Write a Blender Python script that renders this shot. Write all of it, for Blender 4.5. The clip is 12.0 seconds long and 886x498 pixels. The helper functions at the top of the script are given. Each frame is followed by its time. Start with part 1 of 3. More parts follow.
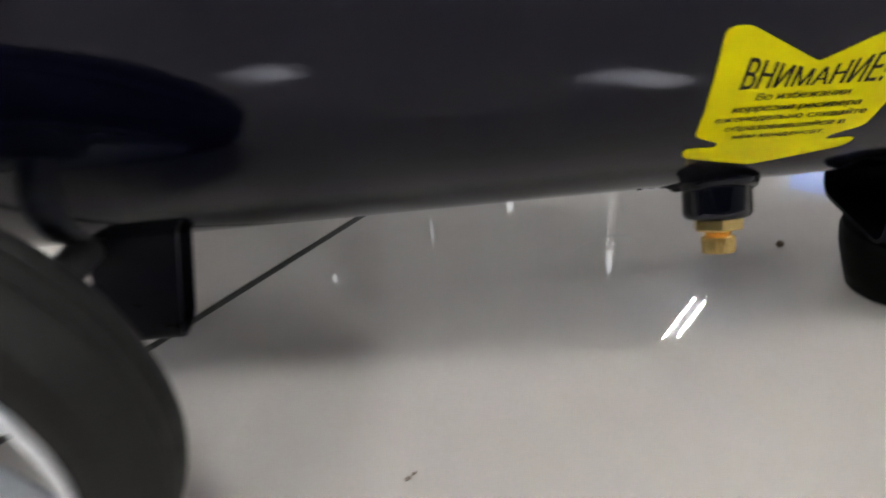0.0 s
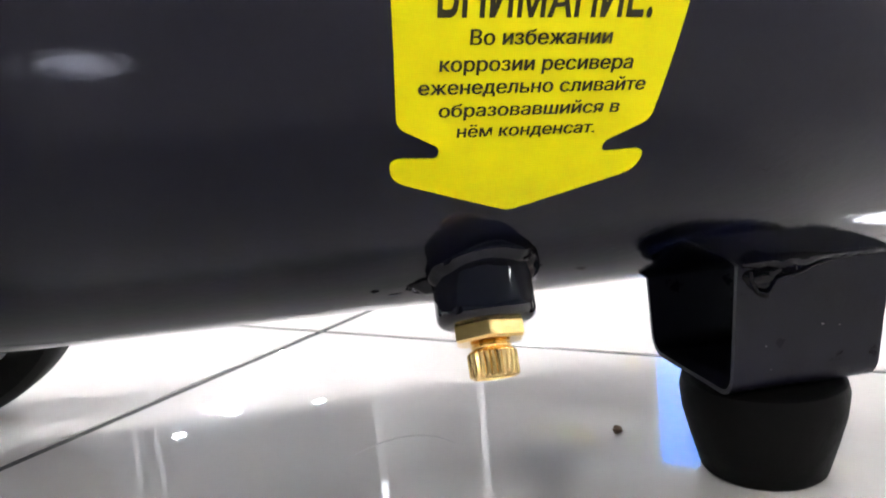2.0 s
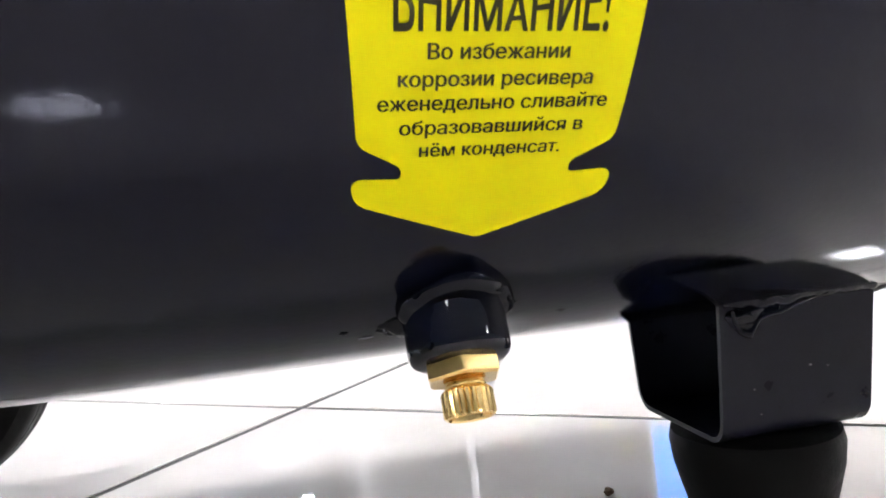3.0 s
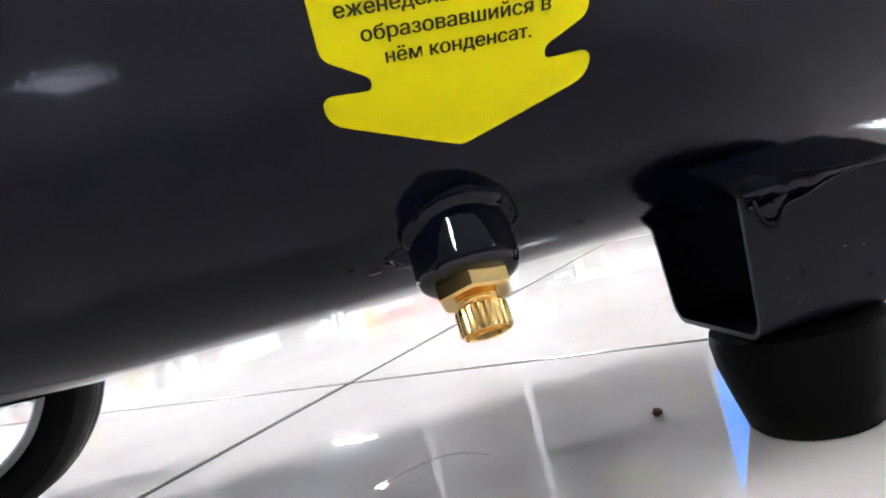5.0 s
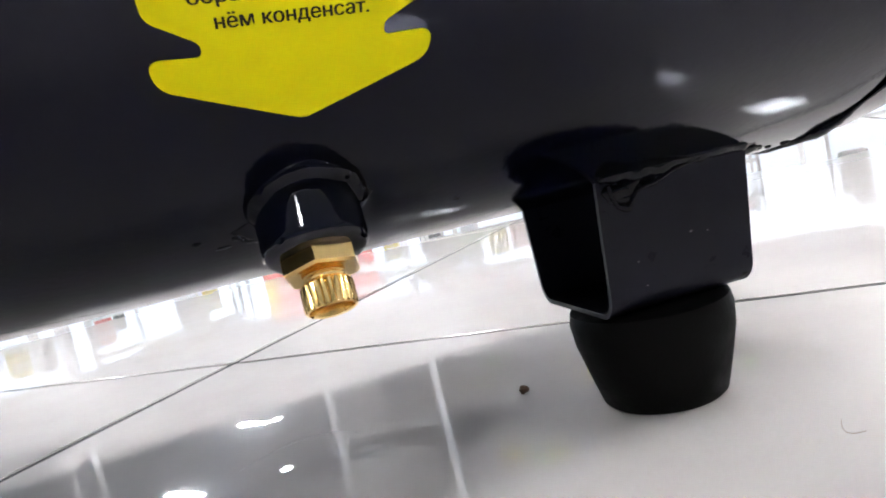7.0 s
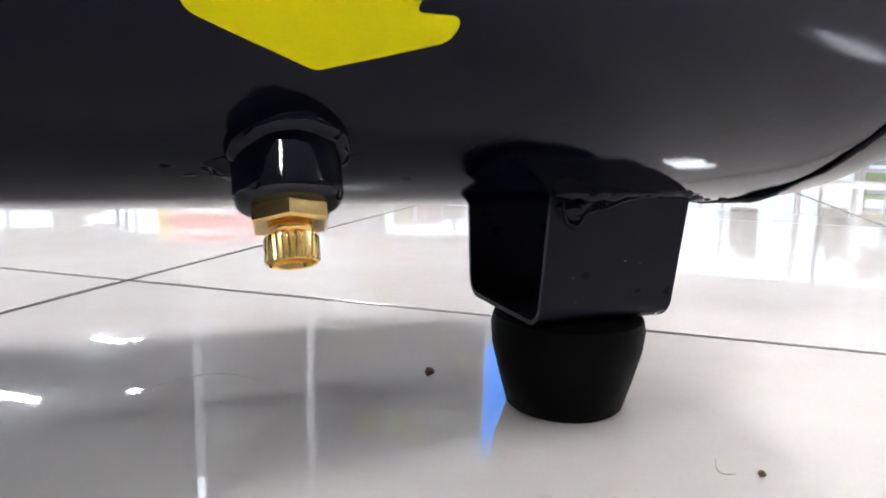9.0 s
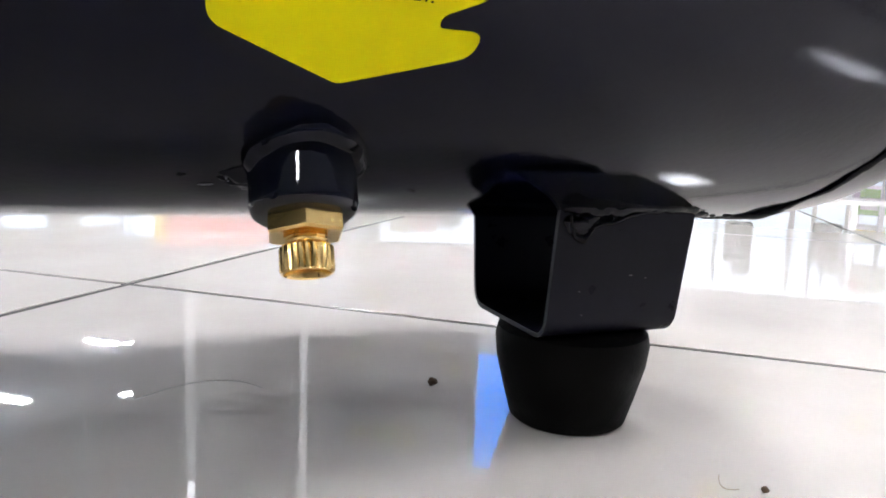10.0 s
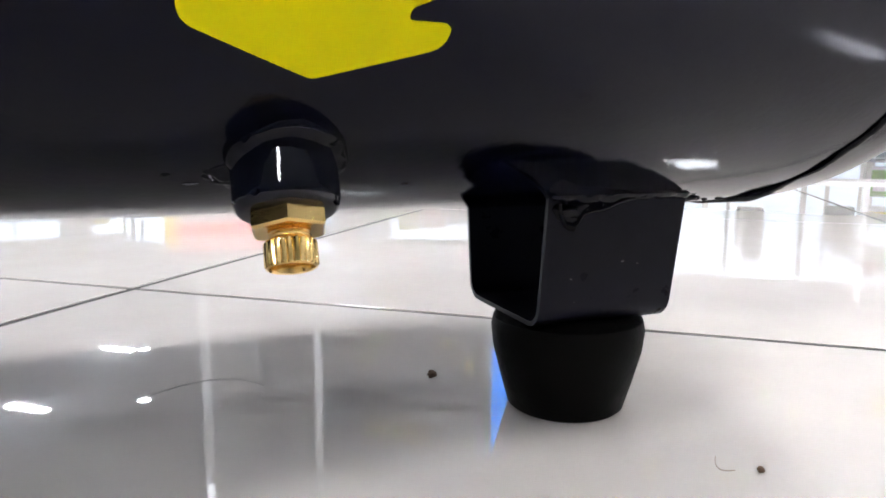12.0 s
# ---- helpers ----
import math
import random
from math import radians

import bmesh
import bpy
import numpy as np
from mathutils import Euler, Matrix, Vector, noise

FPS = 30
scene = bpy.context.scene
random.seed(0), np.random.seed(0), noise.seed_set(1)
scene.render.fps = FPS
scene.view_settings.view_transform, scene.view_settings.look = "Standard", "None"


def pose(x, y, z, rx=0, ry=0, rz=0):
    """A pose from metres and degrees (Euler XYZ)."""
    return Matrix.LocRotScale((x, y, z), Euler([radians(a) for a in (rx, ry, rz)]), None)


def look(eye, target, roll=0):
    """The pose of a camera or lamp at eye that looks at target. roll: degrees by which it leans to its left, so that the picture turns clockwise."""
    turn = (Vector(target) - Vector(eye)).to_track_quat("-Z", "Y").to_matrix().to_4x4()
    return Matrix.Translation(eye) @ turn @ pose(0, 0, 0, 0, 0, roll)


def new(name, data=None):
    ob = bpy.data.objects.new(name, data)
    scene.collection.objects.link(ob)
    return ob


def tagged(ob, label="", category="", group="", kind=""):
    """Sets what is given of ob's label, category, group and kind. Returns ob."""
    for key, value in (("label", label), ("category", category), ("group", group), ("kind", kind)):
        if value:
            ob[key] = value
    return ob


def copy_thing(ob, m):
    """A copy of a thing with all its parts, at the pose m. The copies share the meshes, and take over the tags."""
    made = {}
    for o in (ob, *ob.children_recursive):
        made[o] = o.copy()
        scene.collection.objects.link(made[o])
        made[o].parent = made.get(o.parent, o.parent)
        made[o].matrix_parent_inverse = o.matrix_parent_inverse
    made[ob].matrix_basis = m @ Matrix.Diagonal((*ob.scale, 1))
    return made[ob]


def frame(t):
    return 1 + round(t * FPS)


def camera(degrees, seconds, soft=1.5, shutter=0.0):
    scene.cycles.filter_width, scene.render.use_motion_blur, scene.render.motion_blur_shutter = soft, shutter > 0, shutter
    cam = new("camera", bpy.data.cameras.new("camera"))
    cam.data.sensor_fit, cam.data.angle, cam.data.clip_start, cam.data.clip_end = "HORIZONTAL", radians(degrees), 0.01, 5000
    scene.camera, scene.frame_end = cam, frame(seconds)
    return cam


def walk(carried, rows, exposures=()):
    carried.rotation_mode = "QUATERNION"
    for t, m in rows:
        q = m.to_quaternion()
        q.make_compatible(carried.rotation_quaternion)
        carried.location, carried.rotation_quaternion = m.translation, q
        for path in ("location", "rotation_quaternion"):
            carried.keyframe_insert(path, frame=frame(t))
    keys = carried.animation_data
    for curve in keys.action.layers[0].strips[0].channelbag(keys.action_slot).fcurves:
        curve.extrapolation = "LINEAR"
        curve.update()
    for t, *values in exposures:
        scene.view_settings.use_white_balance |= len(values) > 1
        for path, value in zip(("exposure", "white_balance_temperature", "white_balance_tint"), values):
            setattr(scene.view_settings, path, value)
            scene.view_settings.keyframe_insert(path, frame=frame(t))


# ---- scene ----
# A compressor tank with its drain valve, close to a polished shop floor.
# x runs along the tank, y away from the camera, z up; metres.
cam = camera(64.39, 12.0, soft=1.8, shutter=0.4)
walk(cam, [
    (0, look((-0.0847, -0.2255, 0.2157), (-0.0982, -0.0541, 0.1136), -7.58)),
    (0.2, look((-0.0661, -0.2028, 0.1931), (-0.0743, -0.0263, 0.0994), -6.32)),
    (0.5, look((-0.0515, -0.1865, 0.1755), (-0.0513, -0.0045, 0.0927), -6.36)),
    (0.8, look((-0.0417, -0.1776, 0.1602), (-0.0329, 0.0098, 0.0909), -4.80)),
    (1, look((-0.0421, -0.1738, 0.1478), (-0.0260, 0.0160, 0.0870), -3.84)),
    (1.5, look((-0.0339, -0.1645, 0.1345), (-0.0118, 0.0281, 0.0856), -3.85)),
    (2, look((-0.0334, -0.1579, 0.1245), (-0.0046, 0.0378, 0.0950), -4.84)),
    (2.5, look((-0.0296, -0.1565, 0.1202), (-0.0002, 0.0408, 0.1058), -5.03)),
    (3, look((-0.0296, -0.1550, 0.1115), (0.0050, 0.0419, 0.1060), -6.17)),
    (3.5, look((-0.0268, -0.1548, 0.1036), (0.0055, 0.0425, 0.1000), -8.95)),
    (5.5, look((-0.0201, -0.1524, 0.0952), (0.0026, 0.0459, 0.0836), -15.08)),
    (6, look((-0.0153, -0.1536, 0.0930), (0.0126, 0.0439, 0.0791), -14.75)),
    (6.5, look((-0.0118, -0.1538, 0.0915), (0.0264, 0.0418, 0.0739), -15.20)),
    (7, look((-0.0094, -0.1555, 0.0917), (0.0364, 0.0382, 0.0715), -12.98)),
    (9, look((-0.0248, -0.1536, 0.0969), (0.0470, 0.0304, 0.0654), 1.36)),
    (9.5, look((-0.0295, -0.1523, 0.0987), (0.0462, 0.0302, 0.0677), 3.18)),
    (10, look((-0.0292, -0.1531, 0.0980), (0.0440, 0.0307, 0.0688), 2.46)),
    (10.5, look((-0.0283, -0.1543, 0.0977), (0.0433, 0.0303, 0.0690), 2.02)),
    (11, look((-0.0249, -0.1549, 0.0973), (0.0457, 0.0300, 0.0682), 0.85)),
    (11.5, look((-0.0233, -0.1566, 0.0968), (0.0468, 0.0283, 0.0672), 0.24)),
    (12, look((-0.0238, -0.1573, 0.0969), (0.0465, 0.0275, 0.0667), 0.37)),
], exposures=[(0, 0.38, 6600, 10), (0.5, 0.96, 6500, 10), (1.2, 1.18, 6300, 11), (3.5, 1.14, 6280, 11), (5.5, 0.92, 6200, 11.5), (12, 0.66, 6300, 12)])

# ---- light ----
world = bpy.data.worlds.new("world")
scene.world = world
world.use_nodes = True
wbg = world.node_tree.nodes["Background"]
sky = world.node_tree.nodes.new("ShaderNodeTexSky")
sky.sky_type = "NISHITA"
sky.sun_disc = False
sky.sun_elevation = radians(35)
sky.sun_rotation = radians(200)
world.node_tree.links.new(sky.outputs[0], wbg.inputs[0])
wbg.inputs[1].default_value = 0.1
LAMP = 420.0      # tubes
SPOT = 60.0      # round downlights
PANEL = 108.0    # recessed ceiling panels
DAY = 0.45        # daylight outside the shop windows

# ---- plan ----
R = 0.1308                  # tank radius
AY, AZ = 0.0798, 0.2043     # tank axis
GRID = radians(51.94)       # direction of the tile joints and of the hall
E1 = Vector((math.cos(GRID), math.sin(GRID), 0))
E2 = Vector((-math.sin(GRID), math.cos(GRID), 0))
CROSS = Vector((-0.0529, 0.3384, 0))
HEIGHT = 3.2                # ceiling


def hall(a, b, z=0.0):
    return E1 * a + E2 * b + Vector((0, 0, z))


def bearing(az, dist, z=0.0):
    """A place seen from the valve at a bearing (degrees clockwise from +y) and a distance."""
    return Vector((math.sin(radians(az)) * dist, math.cos(radians(az)) * dist, z))


# ---- materials ----
def mat(name):
    m = bpy.data.materials.new(name)
    m.use_nodes = True
    nt = m.node_tree
    return m, nt, nt.nodes["Principled BSDF"]


def node(nt, kind, **kw):
    n = nt.nodes.new(kind)
    for k, v in kw.items():
        n.inputs[k.replace("_", " ")].default_value = v
    return n


def simple(name, color, rough=0.5, metal=0.0, vary=0.12, scale=60.0, bump=0.0, bump_scale=400.0, rough_vary=0.1, spec=0.5):
    """Paint, rubber, metal: colour and gloss vary at two scales, with a fine relief."""
    m, nt, b = mat(name)
    tc = node(nt, "ShaderNodeTexCoord")
    n1 = node(nt, "ShaderNodeTexNoise", Scale=scale, Detail=6.0, Roughness=0.6)
    n2 = node(nt, "ShaderNodeTexNoise", Scale=scale * 9, Detail=3.0)
    nt.links.new(tc.outputs["Object"], n1.inputs["Vector"])
    nt.links.new(tc.outputs["Object"], n2.inputs["Vector"])
    add = node(nt, "ShaderNodeMath")
    add.operation = "ADD"
    nt.links.new(n1.outputs[0], add.inputs[0])
    nt.links.new(n2.outputs[0], add.inputs[1])
    mr = node(nt, "ShaderNodeMapRange", From_Min=0.6, From_Max=1.4, To_Min=1 - vary, To_Max=1 + vary)
    nt.links.new(add.outputs[0], mr.inputs["Value"])
    mix = node(nt, "ShaderNodeVectorMath")
    mix.operation = "SCALE"
    mix.inputs[0].default_value = color[:3]
    nt.links.new(mr.outputs[0], mix.inputs["Scale"])
    nt.links.new(mix.outputs[0], b.inputs["Base Color"])
    rr = node(nt, "ShaderNodeMapRange", From_Min=0.3, From_Max=0.7, To_Min=max(0.0, rough - rough_vary), To_Max=min(1.0, rough + rough_vary))
    nt.links.new(n1.outputs[0], rr.inputs["Value"])
    nt.links.new(rr.outputs[0], b.inputs["Roughness"])
    b.inputs["Metallic"].default_value = metal
    b.inputs["Specular IOR Level"].default_value = spec
    if bump:
        n3 = node(nt, "ShaderNodeTexNoise", Scale=bump_scale, Detail=4.0)
        nt.links.new(tc.outputs["Object"], n3.inputs["Vector"])
        bp = node(nt, "ShaderNodeBump", Strength=1.0, Distance=bump)
        nt.links.new(n3.outputs[0], bp.inputs["Height"])
        nt.links.new(bp.outputs[0], b.inputs["Normal"])
    return m


def glow(name, color, strength):
    m, nt, b = mat(name)
    b.inputs["Base Color"].default_value = (*color, 1)
    b.inputs["Emission Color"].default_value = (*color, 1)
    b.inputs["Emission Strength"].default_value = strength
    return m


M_TANK = simple("tank_paint", (0.0013, 0.0016, 0.0052), 0.08, 0, 0.05, 6, 0.00004, 430, 0.015, 0.175)
M_TANK.node_tree.nodes["Principled BSDF"].inputs["Specular Tint"].default_value = (0.86, 0.85, 1.0, 1)
M_BLACK = simple("bracket_paint", (0.0045, 0.0043, 0.0095), 0.32, 0, 0.2, 120, 0.00003, 700, 0.06, 0.14)
M_SOCKET = simple("socket_paint", (0.0018, 0.0022, 0.006), 0.06, 0, 0.15, 150, 0.00005, 240, 0.02, 0.30)
M_WELD = simple("weld_paint", (0.0020, 0.0022, 0.0055), 0.11, 0, 0.2, 250, 0.00012, 230, 0.04, 0.15)
M_RUBBER = simple("rubber", (0.0030, 0.0027, 0.0025), 0.52, 0, 0.25, 180, 0.0001, 900, 0.1, 0.055)
M_TYRE = simple("tyre_rubber", (0.013, 0.0125, 0.012), 0.5, 0, 0.2, 120, 0.0001, 500, 0.1, 0.06)
M_RIM = simple("rim_plastic", (0.55, 0.56, 0.58), 0.35, 0.3, 0.1, 60, 0.0, 1, 0.08)
M_STEEL = simple("axle_steel", (0.45, 0.45, 0.46), 0.35, 1.0, 0.1, 100)
M_BRASS = simple("brass", (0.90, 0.63, 0.25), 0.20, 1.0, 0.10, 120, 0.00002, 900, 0.05)
M_DARKBRASS = simple("recess_brass", (0.40, 0.19, 0.05), 0.45, 1.0, 0.2, 300, 0.00004, 700, 0.1)
M_YELLOW = simple("yellow_vinyl", (0.66, 0.60, 0.0), 0.42, 0, 0.012, 40, 0.0, 150, 0.03, 0.05)
M_INK = simple("black_ink", (0.022, 0.019, 0.006), 0.5, 0, 0.15, 400, spec=0.15)
M_GROUT = simple("grout", (0.05, 0.047, 0.042), 0.85, 0, 0.3, 80, 0.0003, 300)
M_WALL = simple("wall_paint", (0.70, 0.73, 0.77), 0.7, 0, 0.05, 2, 0.0003, 60)
M_CEIL = simple("ceiling_panel", (0.46, 0.50, 0.55), 0.8, 0, 0.12, 1.5, 0.0005, 40)
M_WHITE = simple("white_enamel", (0.78, 0.78, 0.77), 0.35, 0, 0.05, 12)
M_GREY = simple("grey_board", (0.27, 0.28, 0.30), 0.5, 0, 0.1, 8)
M_BOARD = simple("slate_board", (0.10, 0.105, 0.12), 0.5, 0, 0.1, 8)
M_BEIGE = simple("beige_board", (0.46, 0.43, 0.39), 0.55, 0, 0.08, 5)
M_RED = simple("red_enamel", (0.58, 0.035, 0.015), 0.35, 0, 0.08, 6)
M_YBOX = simple("yellow_carton", (0.75, 0.55, 0.03), 0.5, 0, 0.08, 9)
M_GREENBOX = simple("green_carton", (0.2, 0.42, 0.06), 0.5, 0, 0.08, 9)
M_DARK = simple("dark_plastic", (0.05, 0.05, 0.055), 0.45, 0, 0.1, 20)
# bare metal of the bracket chips, and the painted glint of the scrapes
M_CHIP_GLINT = simple("chip_glint", (0.16, 0.15, 0.16), 0.5)
M_SCUFF = simple("grey_scuff", (0.52, 0.50, 0.48), 0.6)
M_CRUMB = simple("dirt", (0.13, 0.08, 0.045), 0.9, 0, 0.5, 900, 0.0003, 1500)
M_FIBRE = simple("fibre", (0.30, 0.24, 0.18), 0.8)
M_LIT = glow("tube_light", (0.93, 0.97, 1.0), LAMP)
M_PANEL = glow("panel_light", (0.95, 0.975, 1.0), PANEL)
M_STRIP = glow("post_glow", (0.95, 0.98, 1.0), 0.22)
M_TOPLAMP = glow("post_lamp", (0.95, 0.98, 1.0), 3.5)
M_SPOT = glow("downlight", (0.95, 0.98, 1.0), SPOT)
M_DAY = glow("daylight", (0.80, 0.90, 1.0), DAY)
M_BLUELIT = glow("blue_lightbox", (0.0, 0.25, 0.95), 1.5)

# polished porcelain: warm body, clear glaze, faint clouds and hairline scuffs
M_TILE, nt, b = mat("porcelain")
tc = node(nt, "ShaderNodeTexCoord")
geo = node(nt, "ShaderNodeNewGeometry")
oi = node(nt, "ShaderNodeObjectInfo")
cl = node(nt, "ShaderNodeTexNoise", Scale=9.0, Detail=8.0, Roughness=0.65)
nt.links.new(geo.outputs["Position"], cl.inputs["Vector"])
fine = node(nt, "ShaderNodeTexNoise", Scale=700.0, Detail=2.0)
nt.links.new(geo.outputs["Position"], fine.inputs["Vector"])
ramp = node(nt, "ShaderNodeValToRGB")
ramp.color_ramp.elements[0].position, ramp.color_ramp.elements[0].color = 0.3, (0.606, 0.550, 0.500, 1)
ramp.color_ramp.elements[1].position, ramp.color_ramp.elements[1].color = 0.7, (0.667, 0.613, 0.562, 1)
nt.links.new(cl.outputs[0], ramp.inputs[0])
hs = node(nt, "ShaderNodeHueSaturation")
mv = node(nt, "ShaderNodeMapRange", To_Min=0.97, To_Max=1.03)
nt.links.new(oi.outputs["Random"], mv.inputs["Value"])
nt.links.new(mv.outputs[0], hs.inputs["Value"])
nt.links.new(ramp.outputs[0], hs.inputs["Color"])
nt.links.new(hs.outputs[0], b.inputs["Base Color"])
rm = node(nt, "ShaderNodeMapRange", From_Min=0.35, From_Max=0.75, To_Min=0.012, To_Max=0.03)
nt.links.new(cl.outputs[0], rm.inputs["Value"])
nt.links.new(rm.outputs[0], b.inputs["Roughness"])
b.inputs["IOR"].default_value = 1.55
wave = node(nt, "ShaderNodeTexNoise", Scale=14.0, Detail=1.0)
nt.links.new(geo.outputs["Position"], wave.inputs["Vector"])
bp = node(nt, "ShaderNodeBump", Strength=1.0, Distance=0.00004)
nt.links.new(wave.outputs[0], bp.inputs["Height"])
nt.links.new(bp.outputs[0], b.inputs["Normal"])


# ---- mesh helpers ----
def part(name, bm, material, parent=None, label="", smooth=None):
    """Links a bmesh as one mesh object under a thing or a part. smooth: degrees under which edges are shaded round."""
    if smooth:
        for f in bm.faces:
            f.smooth = True
        for e in bm.edges:
            if len(e.link_faces) == 2 and e.calc_face_angle(0) > radians(smooth):
                e.smooth = False
    me = bpy.data.meshes.new(name)
    bm.to_mesh(me)
    bm.free()
    me.materials.append(material)
    ob = new(name, me)
    if parent:
        ob.parent = parent
        ob.matrix_parent_inverse = Matrix()
    if label:
        ob["label"] = label
    return ob


def thing(name, label, category, at=(0, 0, 0), group="", kind=""):
    ob = new(name)
    ob.location = at
    return tagged(ob, label, category, group, kind)


def move(bm, m, verts=None):
    bmesh.ops.transform(bm, matrix=m, verts=verts or bm.verts[:])
    return bm


def box(sx, sy, sz, at=(0, 0, 0), bevel=0.0, turn=0.0, bm=None, segs=2):
    b2 = bmesh.new()
    bmesh.ops.create_cube(b2, size=1)
    bmesh.ops.scale(b2, vec=(sx, sy, sz), verts=b2.verts)
    if bevel:
        bmesh.ops.bevel(b2, geom=b2.edges[:], offset=bevel, segments=segs, affect="EDGES", profile=0.5)
    bmesh.ops.transform(b2, matrix=Matrix.Translation(at) @ Matrix.Rotation(turn, 4, "Z"), verts=b2.verts)
    if bm is None:
        return b2
    join(bm, b2)
    return bm


def join(bm, other):
    me = bpy.data.meshes.new("tmp")
    other.to_mesh(me)
    other.free()
    bm.from_mesh(me)
    bpy.data.meshes.remove(me)


def lathe(profile, segs=48, wob=None):
    """A turned body round the z axis from (radius, z) pairs."""
    bm = bmesh.new()
    rings = []
    for r, z in profile:
        if r < 1e-6:
            rings.append([bm.verts.new((0, 0, z))])
        else:
            rings.append([bm.verts.new(((r + (wob(i, z) if wob else 0)) * math.cos(2 * math.pi * i / segs), (r + (wob(i, z) if wob else 0)) * math.sin(2 * math.pi * i / segs), z)) for i in range(segs)])
    for a, c in zip(rings, rings[1:]):
        for i in range(segs):
            j = (i + 1) % segs
            if len(a) == 1 and len(c) > 1:
                bm.faces.new((a[0], c[j], c[i]))
            elif len(c) == 1 and len(a) > 1:
                bm.faces.new((a[i], a[j], c[0]))
            elif len(a) > 1:
                bm.faces.new((a[i], a[j], c[j], c[i]))
    bmesh.ops.recalc_face_normals(bm, faces=bm.faces)
    return bm


def tube(points, radius, segs=8, vary=0.0):
    """A round bead along points, its thickness uneven by vary."""
    bm = bmesh.new()
    pts = [Vector(p) for p in points]
    rings = []
    for k, p in enumerate(pts):
        d = (pts[min(k + 1, len(pts) - 1)] - pts[max(k - 1, 0)]).normalized()
        u = d.cross(Vector((0.3, 0.5, 0.81))).normalized()
        v = d.cross(u)
        r = radius * (1 + 1.6 * vary * noise.noise(p * 170) + 0.5 * vary * noise.noise(p * 520))
        rings.append([bm.verts.new(p + (u * math.cos(2 * math.pi * i / segs) + v * math.sin(2 * math.pi * i / segs)) * r) for i in range(segs)])
    for a, c in zip(rings, rings[1:]):
        for i in range(segs):
            bm.faces.new((a[i], a[(i + 1) % segs], c[(i + 1) % segs], c[i]))
    bm.faces.new(rings[0][::-1])
    bm.faces.new(rings[-1])
    bmesh.ops.recalc_face_normals(bm, faces=bm.faces)
    return bm


def on_tank(u, v, lift=0.0):
    """Place on the tank: u along it, v round it from the bottom towards the viewer."""
    a = v / R
    return Vector((u, AY - math.sin(a) * (R + lift), AZ - math.cos(a) * (R + lift)))


# ---- hall ----
LO, HI = -11.0, 15.0


def slab(name, a0, a1, b0, b1, z0, z1, material, label, parent=None, category="wall"):
    bm = box(a1 - a0, b1 - b0, z1 - z0, ((a0 + a1) / 2, (b0 + b1) / 2, (z0 + z1) / 2))
    ob = part(name, bm, material, parent)
    ob.matrix_basis = Matrix.Rotation(GRID, 4, "Z")
    if not parent:
        tagged(ob, label, category, kind="structure")
    return ob


floor = slab("floor", LO, HI, LO, HI, -0.10, -0.0007, M_GROUT, "grey grout bed under polished porcelain floor tiles", category="floor")
slab("ceiling", LO, HI, LO, HI, HEIGHT, HEIGHT + 0.12, M_CEIL, "grey suspended shop ceiling in even shade", category="ceiling")
slab("wall_south", LO - 0.2, LO, LO, HI, -0.1, HEIGHT, M_WALL, "plain pale painted shop wall")
slab("wall_west", LO, HI, LO - 0.2, LO, -0.1, HEIGHT, M_WALL, "plain pale painted shop wall")


def window_wall(name, along_b, at, spans):
    """A wall with full-height shop windows; spans lists the openings along it."""
    z0, z1 = 0.12, 2.65
    cuts = [LO] + [v for s in spans for v in s] + [HI]
    bm = bmesh.new()
    for k in range(0, len(cuts), 2):
        lo, hi = cuts[k], cuts[k + 1]
        if along_b:
            box(0.2, hi - lo, HEIGHT + 0.1, (at, (lo + hi) / 2, HEIGHT / 2 - 0.05), bm=bm)
        else:
            box(hi - lo, 0.2, HEIGHT + 0.1, ((lo + hi) / 2, at, HEIGHT / 2 - 0.05), bm=bm)
    for lo, hi in spans:
        for za, zb in ((-0.1, z0), (z1, HEIGHT)):
            if along_b:
                box(0.2, hi - lo, zb - za, (at, (lo + hi) / 2, (za + zb) / 2), bm=bm)
            else:
                box(hi - lo, 0.2, zb - za, ((lo + hi) / 2, at, (za + zb) / 2), bm=bm)
    wall = part(name, bm, M_WALL)
    wall.matrix_basis = Matrix.Rotation(GRID, 4, "Z")
    tagged(wall, "white shop wall with tall window openings", "wall", kind="structure")
    for n, (lo, hi) in enumerate(spans):
        fr = bmesh.new()
        count = max(2, round((hi - lo) / 1.6))
        for k in range(count + 1):
            c = lo + (hi - lo) * k / count
            c = min(max(c, lo + 0.035), hi - 0.035)
            p = (at, c, (z0 + z1) / 2) if along_b else (c, at, (z0 + z1) / 2)
            box(0.07, 0.07, z1 - z0, p, 0.006, bm=fr)
        for z in (z0 + 0.035, z1 - 0.035):
            mid = (lo + hi) / 2
            box(*((0.066, hi - lo, 0.07) if along_b else (hi - lo, 0.066, 0.07)), (at, mid, z) if along_b else (mid, at, z), 0.006, bm=fr)
        w = part("window_1", fr, M_WHITE)
        w.matrix_basis = Matrix.Rotation(GRID, 4, "Z")
        tagged(w, "tall white-framed shop window full of daylight", "window", kind="structure")


